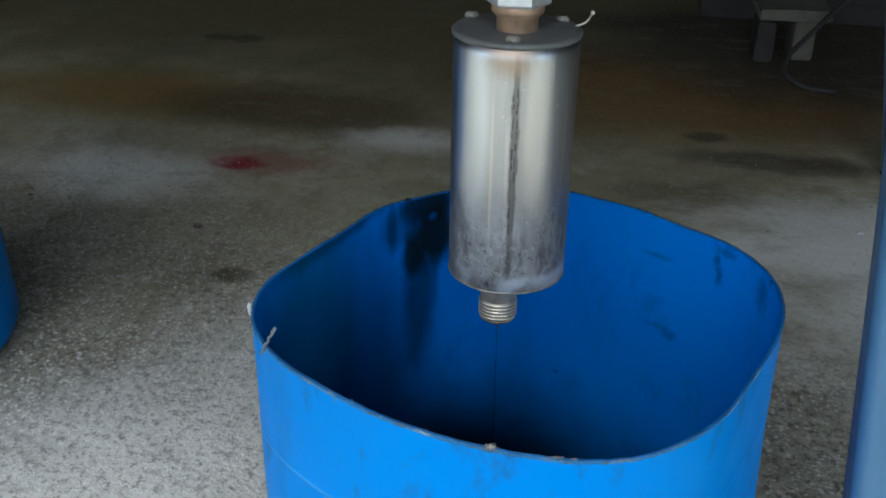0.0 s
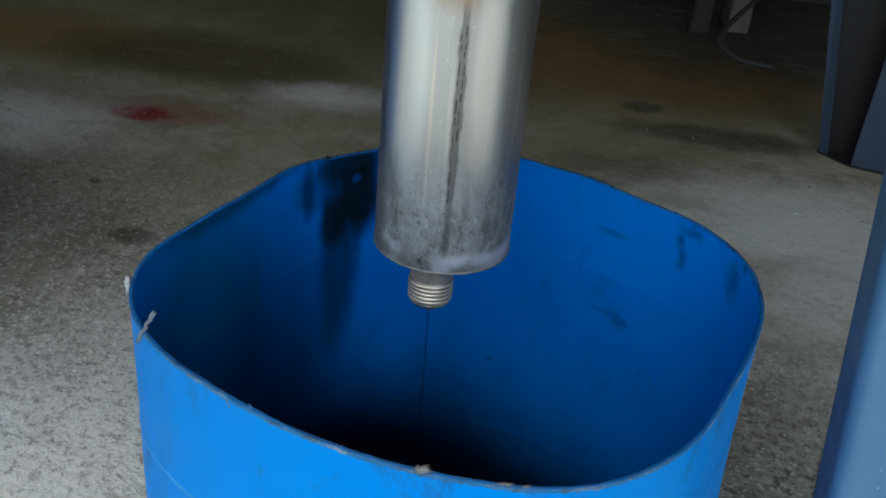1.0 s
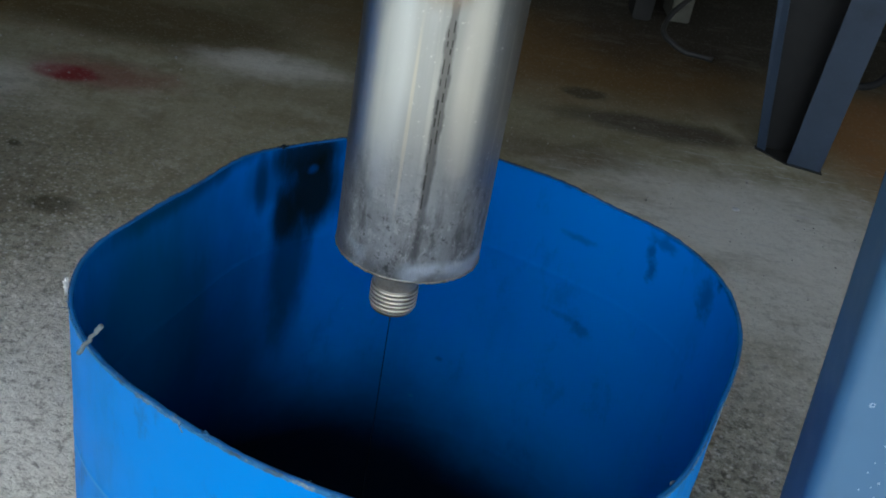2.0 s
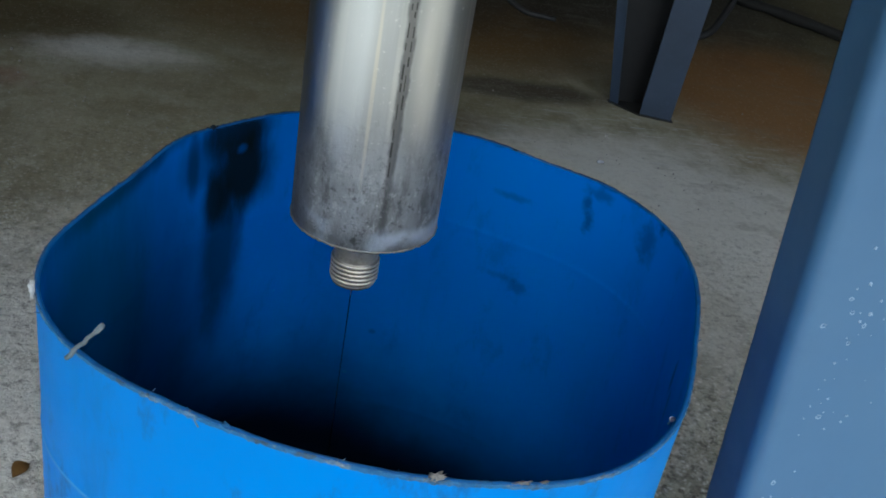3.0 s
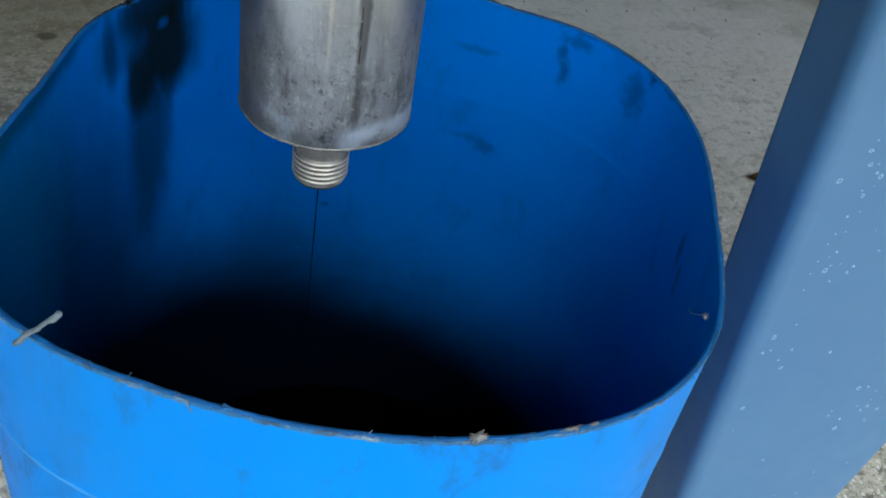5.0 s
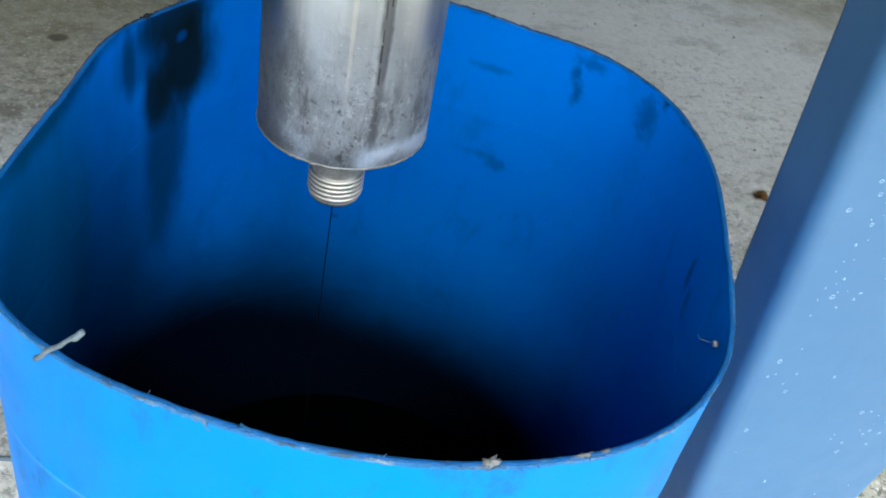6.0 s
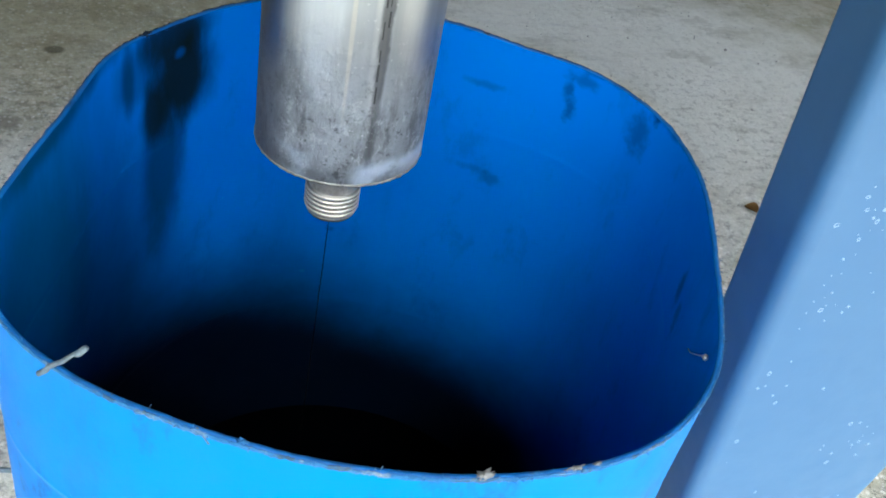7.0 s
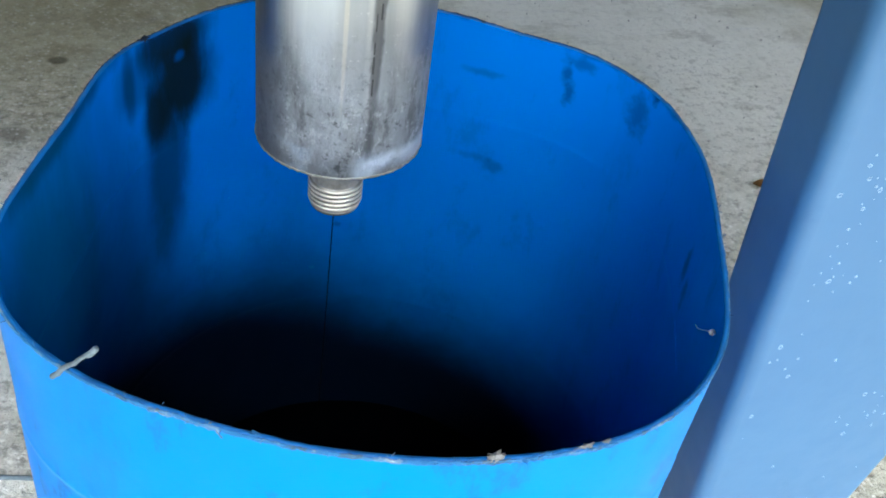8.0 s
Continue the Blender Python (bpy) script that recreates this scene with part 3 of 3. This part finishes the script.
# ---- the filter over the drum ----
def oil_filter():
    f = thing("metal_filter", "dull steel cylindrical filter hanging from a pipe over the drum", "filter", (0, 0, 0.718))
    h, r = 0.276, 0.0655
    bm = bmesh.new()
    rings = lathe(bm, [(0.019, 0.0008), (r - 0.002, 0.0008), (r, 0.002), (r, 0.02), (r, h - 0.02), (r, h - 0.006), (r - 0.004, h - 0.004)], 96)
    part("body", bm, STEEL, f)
    bm = bmesh.new()
    lathe(bm, [(r - 0.002, 0.0), (r + 0.0004, 0.0003), (r + 0.0008, 0.0012), (r + 0.0003, 0.0022), (r - 0.002, 0.0028)], 240,
          shape=lambda a, rr, z: (rr + 0.0011 * noise.noise((45 * math.cos(a), 45 * math.sin(a), 60 * z)), z + 0.0006 * noise.noise((60 * math.cos(a), 60 * math.sin(a), 4))))
    part("bottom_bead", bm, BEAD, f, "rough bright weld bead")
    bm = bmesh.new()
    rings = lathe(bm, [(r - 0.002, h - 0.006), (r + 0.001, h - 0.0055), (r + 0.0015, h - 0.002), (r, h), (r - 0.006, h + 0.0005), (0.02, h - 0.001)], 96)
    cap(bm, rings[-1])
    part("lid", bm, GRIME, f, "grimy grey lid")
    bm = bmesh.new()
    prof = [(0.0198, 0.006), (0.0200, -0.026), (0.0192, -0.0275)]
    for i in range(5):
        z = -0.0285 - i * 0.0042
        prof += [(0.0216, z), (0.0219, z - 0.0010), (0.0216, z - 0.0020), (0.0190, z - 0.0032)]
    prof += [(0.0205, -0.0505), (0.0195, -0.053), (0.0160, -0.0532), (0.0155, 0.0)]
    lathe(bm, prof, 64, (-0.005, -0.022))
    part("outlet", bm, BRASS, f, "threaded brass outlet with bright threads")
    bm = bmesh.new()
    lathe(bm, [(0.021, h - 0.002), (0.0215, h + 0.012), (0.0265, h + 0.017), (0.0275, h + 0.025), (0.022, h + 0.027)], 48)
    part("neck", bm, RUST, f, "rust-stained neck")
    bm = bmesh.new()
    lathe(bm, [(0.02, h + 0.025), (0.032, h + 0.0255), (0.0335, h + 0.028), (0.0335, h + 0.052), (0.031, h + 0.056), (0.02, h + 0.056)], 6)
    part("hexagon_nut", bm, ZINC, f, "pale zinc nut", smooth=False)
    for x, y in ((-0.052, 0.032), (0.043, 0.034), (0.003, -0.058)):
        bm = box(bmesh.new(), (x - 0.007, y - 0.004, h - 0.001), (x + 0.007, y + 0.004, h + 0.006), 0.0015)
        part("lug", bm, BEAD, f, "small pale welded lug")
    bm = bmesh.new()
    tube(bm, bent([(0.058, 0.02, h), (0.068, 0.024, h + 0.003), (0.074, 0.028, h + 0.012)], 0.004), 0.0011, 8)
    bmesh.ops.create_icosphere(bm, subdivisions=2, radius=0.0024, matrix=Matrix.Translation((0.074, 0.028, h + 0.013)))
    part("wire_stub", bm, BRASS, f, "short bent wire")
    rng = random.Random(4)
    for column, (angle, top, bottom) in enumerate(((-83.5, 0.225, 0.085), (-80.3, 0.232, 0.13))):
        z = top
        while z > bottom:
            length = rng.uniform(0.004, 0.014)
            w = rng.uniform(0.0003, 0.0008)
            bm = bmesh.new()
            a = radians(angle + rng.uniform(-0.5, 0.5))
            c, side = Vector((math.cos(a), math.sin(a), 0)), Vector((-math.sin(a), math.cos(a), 0))
            lo = [bm.verts.new(c * rr + side * dx + Vector((0, 0, z - length))) for rr, dx in ((r - 0.001, -w), (r + 0.0003, -w), (r + 0.0003, w), (r - 0.001, w))]
            hi = [bm.verts.new(v.co + Vector((0, 0, length))) for v in lo]
            bm.faces.new(lo), bm.faces.new(hi)
            for j in range(4):
                bm.faces.new((lo[j], lo[(j + 1) % 4], hi[(j + 1) % 4], hi[j]))
            part("seam_dash", bm, SOOT, f, smooth=False)
            z -= length + rng.uniform(0.001, 0.012)
    bm = bmesh.new()
    lathe(bm, [(0.02, h + 0.054), (0.02, h + 0.2), (0.02, 3.2 - 0.718)], 32)
    part("pipe", bm, ZINC, f, "zinc pipe rising to the roof")
    f.rotation_euler = (radians(-3), 0, 0)
    return f


oil_filter()

bm = bmesh.new()
tube(bm, [(-0.005, -0.024, 0.664 - 0.05 * i) for i in range(12)], 0.0005, 8)
tagged(part("oil_thread", bm, OIL), "thin thread of dark oil running from the outlet", "oil")
# unseen, inferred from the drip; it also keeps the drum's bottom black
bm = bmesh.new()
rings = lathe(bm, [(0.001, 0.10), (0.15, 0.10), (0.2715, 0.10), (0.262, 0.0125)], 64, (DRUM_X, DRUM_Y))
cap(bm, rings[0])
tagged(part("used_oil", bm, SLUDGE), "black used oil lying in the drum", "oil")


# ---- steel legs ----
def machine_leg(label, height, base, flare, depth=0.08):
    """A tapered leg folded from sheet: a broad web and two flanges going back."""
    leg = thing("steel_support", label, "support", group="steel supports")
    bm = bmesh.new()
    t, rad = 0.004, 0.016
    rows = []
    for i in range(13):
        z = height * i / 12
        w = base / 2 + flare * z
        back = -w + 0.004 + 0.006 * z
        line = [(back, depth), (back + 0.0002, depth - 0.002), (-w + 0.0005, rad + 0.004)]
        for s in range(7):
            a = math.pi / 2 * s / 6
            line.append((-w + rad - rad * math.cos(a), rad - rad * math.sin(a)))
        full = line + [(-x, y) for x, y in reversed(line)]
        inner = [(x * (1 - t / w), y + t * (1 if 1 < k < len(full) - 2 else 0)) for k, (x, y) in enumerate(full)]
        loop = full + list(reversed(inner))
        rows.append([bm.verts.new((x, y, z)) for x, y in loop])
    n = len(rows[0])
    for a, b in zip(rows, rows[1:]):
        for j in range(n):
            bm.faces.new((a[j], a[(j + 1) % n], b[(j + 1) % n], b[j]))
    part("folded_sheet", bm, PAINT, leg)
    return leg


near = machine_leg("blue-grey painted sheet steel support, splashed with white droplets", 1.4, 0.189, 0.112)
near.location = (0.553, -0.107, 0)


def droplets():
    """Dried white drops on the broad face, each a small flat dome or ring."""
    rng = random.Random(11)
    bm = bmesh.new()
    # where the splashes landed: across, up, spread and how many
    splashes = ((-0.10, 0.87, 0.030, 22), (-0.05, 0.83, 0.035, 30), (-0.01, 0.88, 0.030, 22), (-0.11, 0.74, 0.016, 20), (0.035, 0.71, 0.020, 10), (-0.09, 0.69, 0.030, 9),
                (-0.115, 0.615, 0.014, 8), (0.04, 0.645, 0.030, 8), (0.105, 0.60, 0.025, 12), (0.11, 0.50, 0.022, 14), (0.04, 0.385, 0.022, 14), (-0.118, 0.50, 0.018, 9), (-0.08, 0.62, 0.03, 7), (0.0, 1.05, 0.07, 30))
    spots = [(rng.gauss(cx, wide), rng.gauss(cz, wide)) for cx, cz, wide, many in splashes for _ in range(many)]
    spots += [(rng.uniform(-0.18, 0.18), rng.uniform(0.2, 1.2)) for _ in range(60)]
    for x, z in spots:
        if abs(x) > 0.0985 + 0.1155 * z - 0.024:
            continue
        size = rng.choice((0.0006, 0.0008, 0.0010, 0.0012, 0.0016, 0.0022, 0.0030)) * rng.uniform(0.65, 1.05)
        big = size > 0.0020
        n = 9
        ring_in, ring_out, top = [], [], []
        lean = rng.uniform(0, 6.28)
        for j in range(n):
            a = 2 * math.pi * j / n
            rr = size * (1 + 0.3 * math.cos(a - lean) + rng.uniform(-0.3, 0.3))
            ring_out.append(bm.verts.new((x + rr * math.cos(a), -0.0002, z + 1.1 * rr * math.sin(a))))
            top.append(bm.verts.new((x + 0.75 * rr * math.cos(a), -0.0009, z + 0.8 * rr * math.sin(a))))
            if big:
                ring_in.append(bm.verts.new((x + 0.5 * rr * math.cos(a), -0.0003, z + 0.5 * rr * math.sin(a))))
        for j in range(n):
            k = (j + 1) % n
            bm.faces.new((ring_out[j], ring_out[k], top[k], top[j]))
            if big and not (lean > 3 and j < 4):
                bm.faces.new((top[j], top[k], ring_in[k], ring_in[j]))
        if not big:
            bm.faces.new(top)
    return tagged(part("droplet_splash", bm, DROP, near, "dried white droplets"), kind="stuff")


droplets()


def channel_leg(label):
    """A tapered open leg: a narrow flange, a broad flange and a web set back between them, its shade painted dark."""
    leg = thing("steel_support", label, "support", (0.98, 1.93, 0), "steel supports")
    height, t = 1.3, 0.005

    def plate(name, a, b, material, lean_a, lean_b, text=""):
        """An upright plate from a to b in plan, its two edges leaning sideways by so much per metre."""
        a, b = Vector((*a, 0)), Vector((*b, 0))
        side = (b - a).normalized().cross(Vector((0, 0, 1))) * t
        bm = bmesh.new()
        rows = []
        for z in (0.004, height):
            p, q = a + Vector((lean_a * z, 0, z)), b + Vector((lean_b * z, 0, z))
            rows.append([bm.verts.new(v) for v in (p, q, q - side, p - side)])
        bm.faces.new(rows[0]), bm.faces.new(rows[1])
        for j in range(4):
            bm.faces.new((rows[0][j], rows[0][(j + 1) % 4], rows[1][(j + 1) % 4], rows[1][j]))
        bmesh.ops.bevel(bm, geom=bm.edges[:], offset=0.0012, segments=2, affect="EDGES")
        part(name, bm, material, leg, text, smooth=False)

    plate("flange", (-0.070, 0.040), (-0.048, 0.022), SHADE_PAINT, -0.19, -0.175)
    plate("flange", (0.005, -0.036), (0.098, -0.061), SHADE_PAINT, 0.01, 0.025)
    plate("web", (-0.066, 0.052), (0.094, 0.040), PITCH, -0.185, 0.02, "web with the shade on it coloured near-black")
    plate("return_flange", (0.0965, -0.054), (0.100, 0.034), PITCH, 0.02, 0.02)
    bm = bmesh.new()
    rim = [(-0.074, 0.050), (-0.074, 0.036), (0.002, -0.041), (0.103, -0.068), (0.112, 0.046)]
    low, high = [[bm.verts.new((x, y, z)) for x, y in rim] for z in (0.0, 0.004)]
    bm.faces.new(low), bm.faces.new(high)
    for j in range(5):
        bm.faces.new((low[j], low[(j + 1) % 5], high[(j + 1) % 5], high[j]))
    part("foot_plate", bm, IRON, leg, "rusty foot plate", smooth=False)
    return leg


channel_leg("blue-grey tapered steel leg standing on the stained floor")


# ---- the other drum ----
def closed_drum(x, y):
    d = thing("plastic_drum", "whole blue plastic drum standing on the concrete", "drum", (x, y, 0))
    bm = bmesh.new()
    rings = lathe(bm, [(0.25, 0), (0.275, 0.01), (0.288, 0.04), (0.288, 0.28), (0.295, 0.3), (0.295, 0.32), (0.288, 0.34), (0.288, 0.58),
                       (0.295, 0.6), (0.295, 0.62), (0.288, 0.64), (0.285, 0.82), (0.27, 0.86), (0.25, 0.865), (0.24, 0.85)], 80)
    cap(bm, rings[0])
    part("wall", bm, DRUM_OUT, d)
    bm = bmesh.new()
    rings = lathe(bm, [(0.243, 0.852), (0.2, 0.848), (0.05, 0.85)], 64)
    cap(bm, rings[-1])
    part("lid", bm, DRUM_OUT, d)
    return d


closed_drum(-1.46, 0.59)


# ---- dim things at the back ----
def bent_tube():
    bm = bmesh.new()
    line = bent([(0.13, -0.03, 0), (0.02, 0.0, 0), (-0.055, 0.07, 0.03), (-0.03, 0.14, 0.075), (0.176, 0.34, 0.24), (0.676, 0.815, 0.64)], 0.035)
    ob = part("bent_tube", tube(bm, line, 0.010, 10), TUBE)
    ob.location = (0.74, 2.66, 0.010)
    return tagged(ob, "bent grey steel tube leaning on a dark cabinet", "tube")


def block(name, lo, hi, material, label, category, tilt=0.0):
    """A rough-edged block."""
    size = Vector(hi) - Vector(lo)
    bm = box(bmesh.new(), (-size.x / 2, -size.y / 2, 0), (size.x / 2, size.y / 2, size.z), 0.006)
    bmesh.ops.subdivide_edges(bm, edges=bm.edges[:], cuts=2, use_grid_fill=True)
    for v in bm.verts:
        if v.co.z > 0.002:
            v.co += 0.006 * noise.noise_vector(v.co * 9 + Vector(lo)) * Vector((1, 1, 0.5))
    ob = part(name, bm, material, smooth=False)
    ob.matrix_basis = pose((lo[0] + hi[0]) / 2, (lo[1] + hi[1]) / 2, lo[2], 0, 0, tilt)
    return tagged(ob, label, category)


def steel_base(x, y):
    """A made-up cabinet that fills the dark area at the back: plinth, body, door and handle."""
    b = thing("stand_in_cabinet", "made-up dark cabinet standing in for the dark mass at the back", "cabinet", (x, y, 0))
    part("plinth", box(bmesh.new(), (0, 0.03, 0), (1.9, 0.75, 0.09), 0.006), IRON, b, smooth=False)
    part("body", box(bmesh.new(), (-0.03, 0, 0.09), (1.93, 0.8, 1.15), 0.015), IRON, b, smooth=False)
    for i in range(2):
        door = part("door", box(bmesh.new(), (0.06 + i * 0.93, -0.014, 0.16), (0.93 + i * 0.93, 0.0, 1.05), 0.004), IRON, b, smooth=False)
        bm = bmesh.new()
        tube(bm, bent([(0.86 + i * 0.2, -0.014, 0.6), (0.86 + i * 0.2, -0.045, 0.6), (0.86 + i * 0.2, -0.045, 0.72), (0.86 + i * 0.2, -0.014, 0.72)], 0.012), 0.006, 8)
        part("handle", bm, TUBE, door)
    return b


bent_tube()
block("concrete_block", (0.745, 3.0, 0), (0.825, 3.16, 0.160), BLOCK, "pale concrete block standing on the dim floor", "block", 4)
block("timber_block", (0.60, 2.95, 0), (0.67, 3.1, 0.158), IRON, "dark squared timber block on the dim floor", "block", 3)
block("stone_slab", (0.60, 2.96, 0.164), (0.87, 3.2, 0.206), BLOCK, "pale stone slab laid across two blocks", "slab", 2)
steel_base(0.42, 3.5)
block("dark_crate", (-2.25, 3.42, 0), (-1.68, 3.82, 0.3), IRON, "dark grimy crate on the concrete", "crate", -5)
bm = bmesh.new()
tube(bm, bent([(1.36, 2.62, 0.014), (1.44, 2.60, 0.02), (1.55, 2.70, 0.16), (1.62, 2.85, 0.42), (1.60, 3.1, 0.9), (1.58, 3.49, 1.05)], 0.06), 0.014, 10)
tagged(part("rubber_hose", bm, PITCH), "black rubber hose drooping to the brown floor", "hose")
bm = bmesh.new()
rng = random.Random(5)
tube(bm, [(1.25 + 1.05 * u, 3.62 - 1.02 * u, 0.024 + 0.003 * rng.uniform(-1, 1)) for u in [i / 14 for i in range(15)]], lambda u: 0.022 + 0.004 * math.sin(40 * u), 8)
tagged(part("iron_bar", bm, IRON), "rusty dark iron bar lying on the brown floor", "bar")


# ---- litter on the floor ----
def dry_leaf(x, y, turn, size, label, material=LEAF):
    bm = bmesh.new()
    rows = []
    for i in range(9):
        u = i / 8
        w = 0.35 * math.sin(math.pi * min(1, u * 1.05)) ** 0.8 + 0.01
        curl = 0.25 * math.sin(u * 3.0)
        rows.append([bm.verts.new((size * (u - 0.5), size * w * v, size * (0.12 + curl * 0.5 + 0.5 * w * abs(v) * (1.3 if v > 0 else 0.6)))) for v in (-1, -0.5, 0, 0.5, 1)])
    for a, b in zip(rows, rows[1:]):
        for j in range(4):
            bm.faces.new((a[j], a[j + 1], b[j + 1], b[j]))
    low = min(v.co.z for v in bm.verts)
    for v in bm.verts:
        v.co.z -= low - 0.001
    bmesh.ops.solidify(bm, geom=bm.faces[:], thickness=0.0006)
    ob = part("dry_leaf", bm, material)
    ob.matrix_basis = pose(x, y, 0.001, 0, 0, turn)
    tagged(ob, label, "leaf", "dry leaves on the floor")


dry_leaf(1.03, 0.70, -50, 0.035, "small curled brown leaf on the concrete")
dry_leaf(-1.575, 1.36, 20, 0.042, "dry tan leaf crumpled on the concrete", TAN)
dry_leaf(-1.535, 1.32, 80, 0.028, "dry tan leaf crumpled on the concrete", TAN)
dry_leaf(-0.421, 0.353, 60, 0.034, "small reddish dry leaf curled on the gritty concrete")
bm = bmesh.new()
tube(bm, [(-0.44, 0.226, 0.004), (-0.362, 0.211, 0.0045), (-0.30, 0.199, 0.004)], 0.0035, 7)
tagged(part("stick", bm, SCRAP), "short pale stick lying on the concrete", "stick")
bm = bmesh.new()
bmesh.ops.create_icosphere(bm, subdivisions=1, radius=0.009, matrix=Matrix.Translation((0.78, 1.552, 0.005)) @ Matrix.Diagonal((1.3, 0.8, 0.6, 1)))
tagged(part("chip", bm, TAG, smooth=False), "white chip of stone on the floor", "chip")


def grit():
    rng = random.Random(7)
    bm = bmesh.new()
    for i in range(900):
        x, y = rng.uniform(-1.6, 1.5), rng.uniform(-0.5, 2.0)
        if (x - DRUM_X) ** 2 + (y - DRUM_Y) ** 2 < 0.1 or (0.43 < x < 0.67 and -0.12 < y < 0.0):
            continue
        r = rng.uniform(0.0012, 0.0035) * (1.6 if rng.random() < 0.08 else 1)
        turn = pose(x, y, r * 0.4, rng.uniform(0, 360), rng.uniform(0, 360), rng.uniform(0, 360)) @ Matrix.Diagonal((r, r * rng.uniform(0.6, 1), r * rng.uniform(0.5, 0.9), 1))
        bmesh.ops.create_icosphere(bm, subdivisions=1, radius=1.0, matrix=turn)
    tagged(part("grit", bm, GRIT, smooth=False), "loose grit scattered over the concrete", "grit", kind="stuff")


grit()
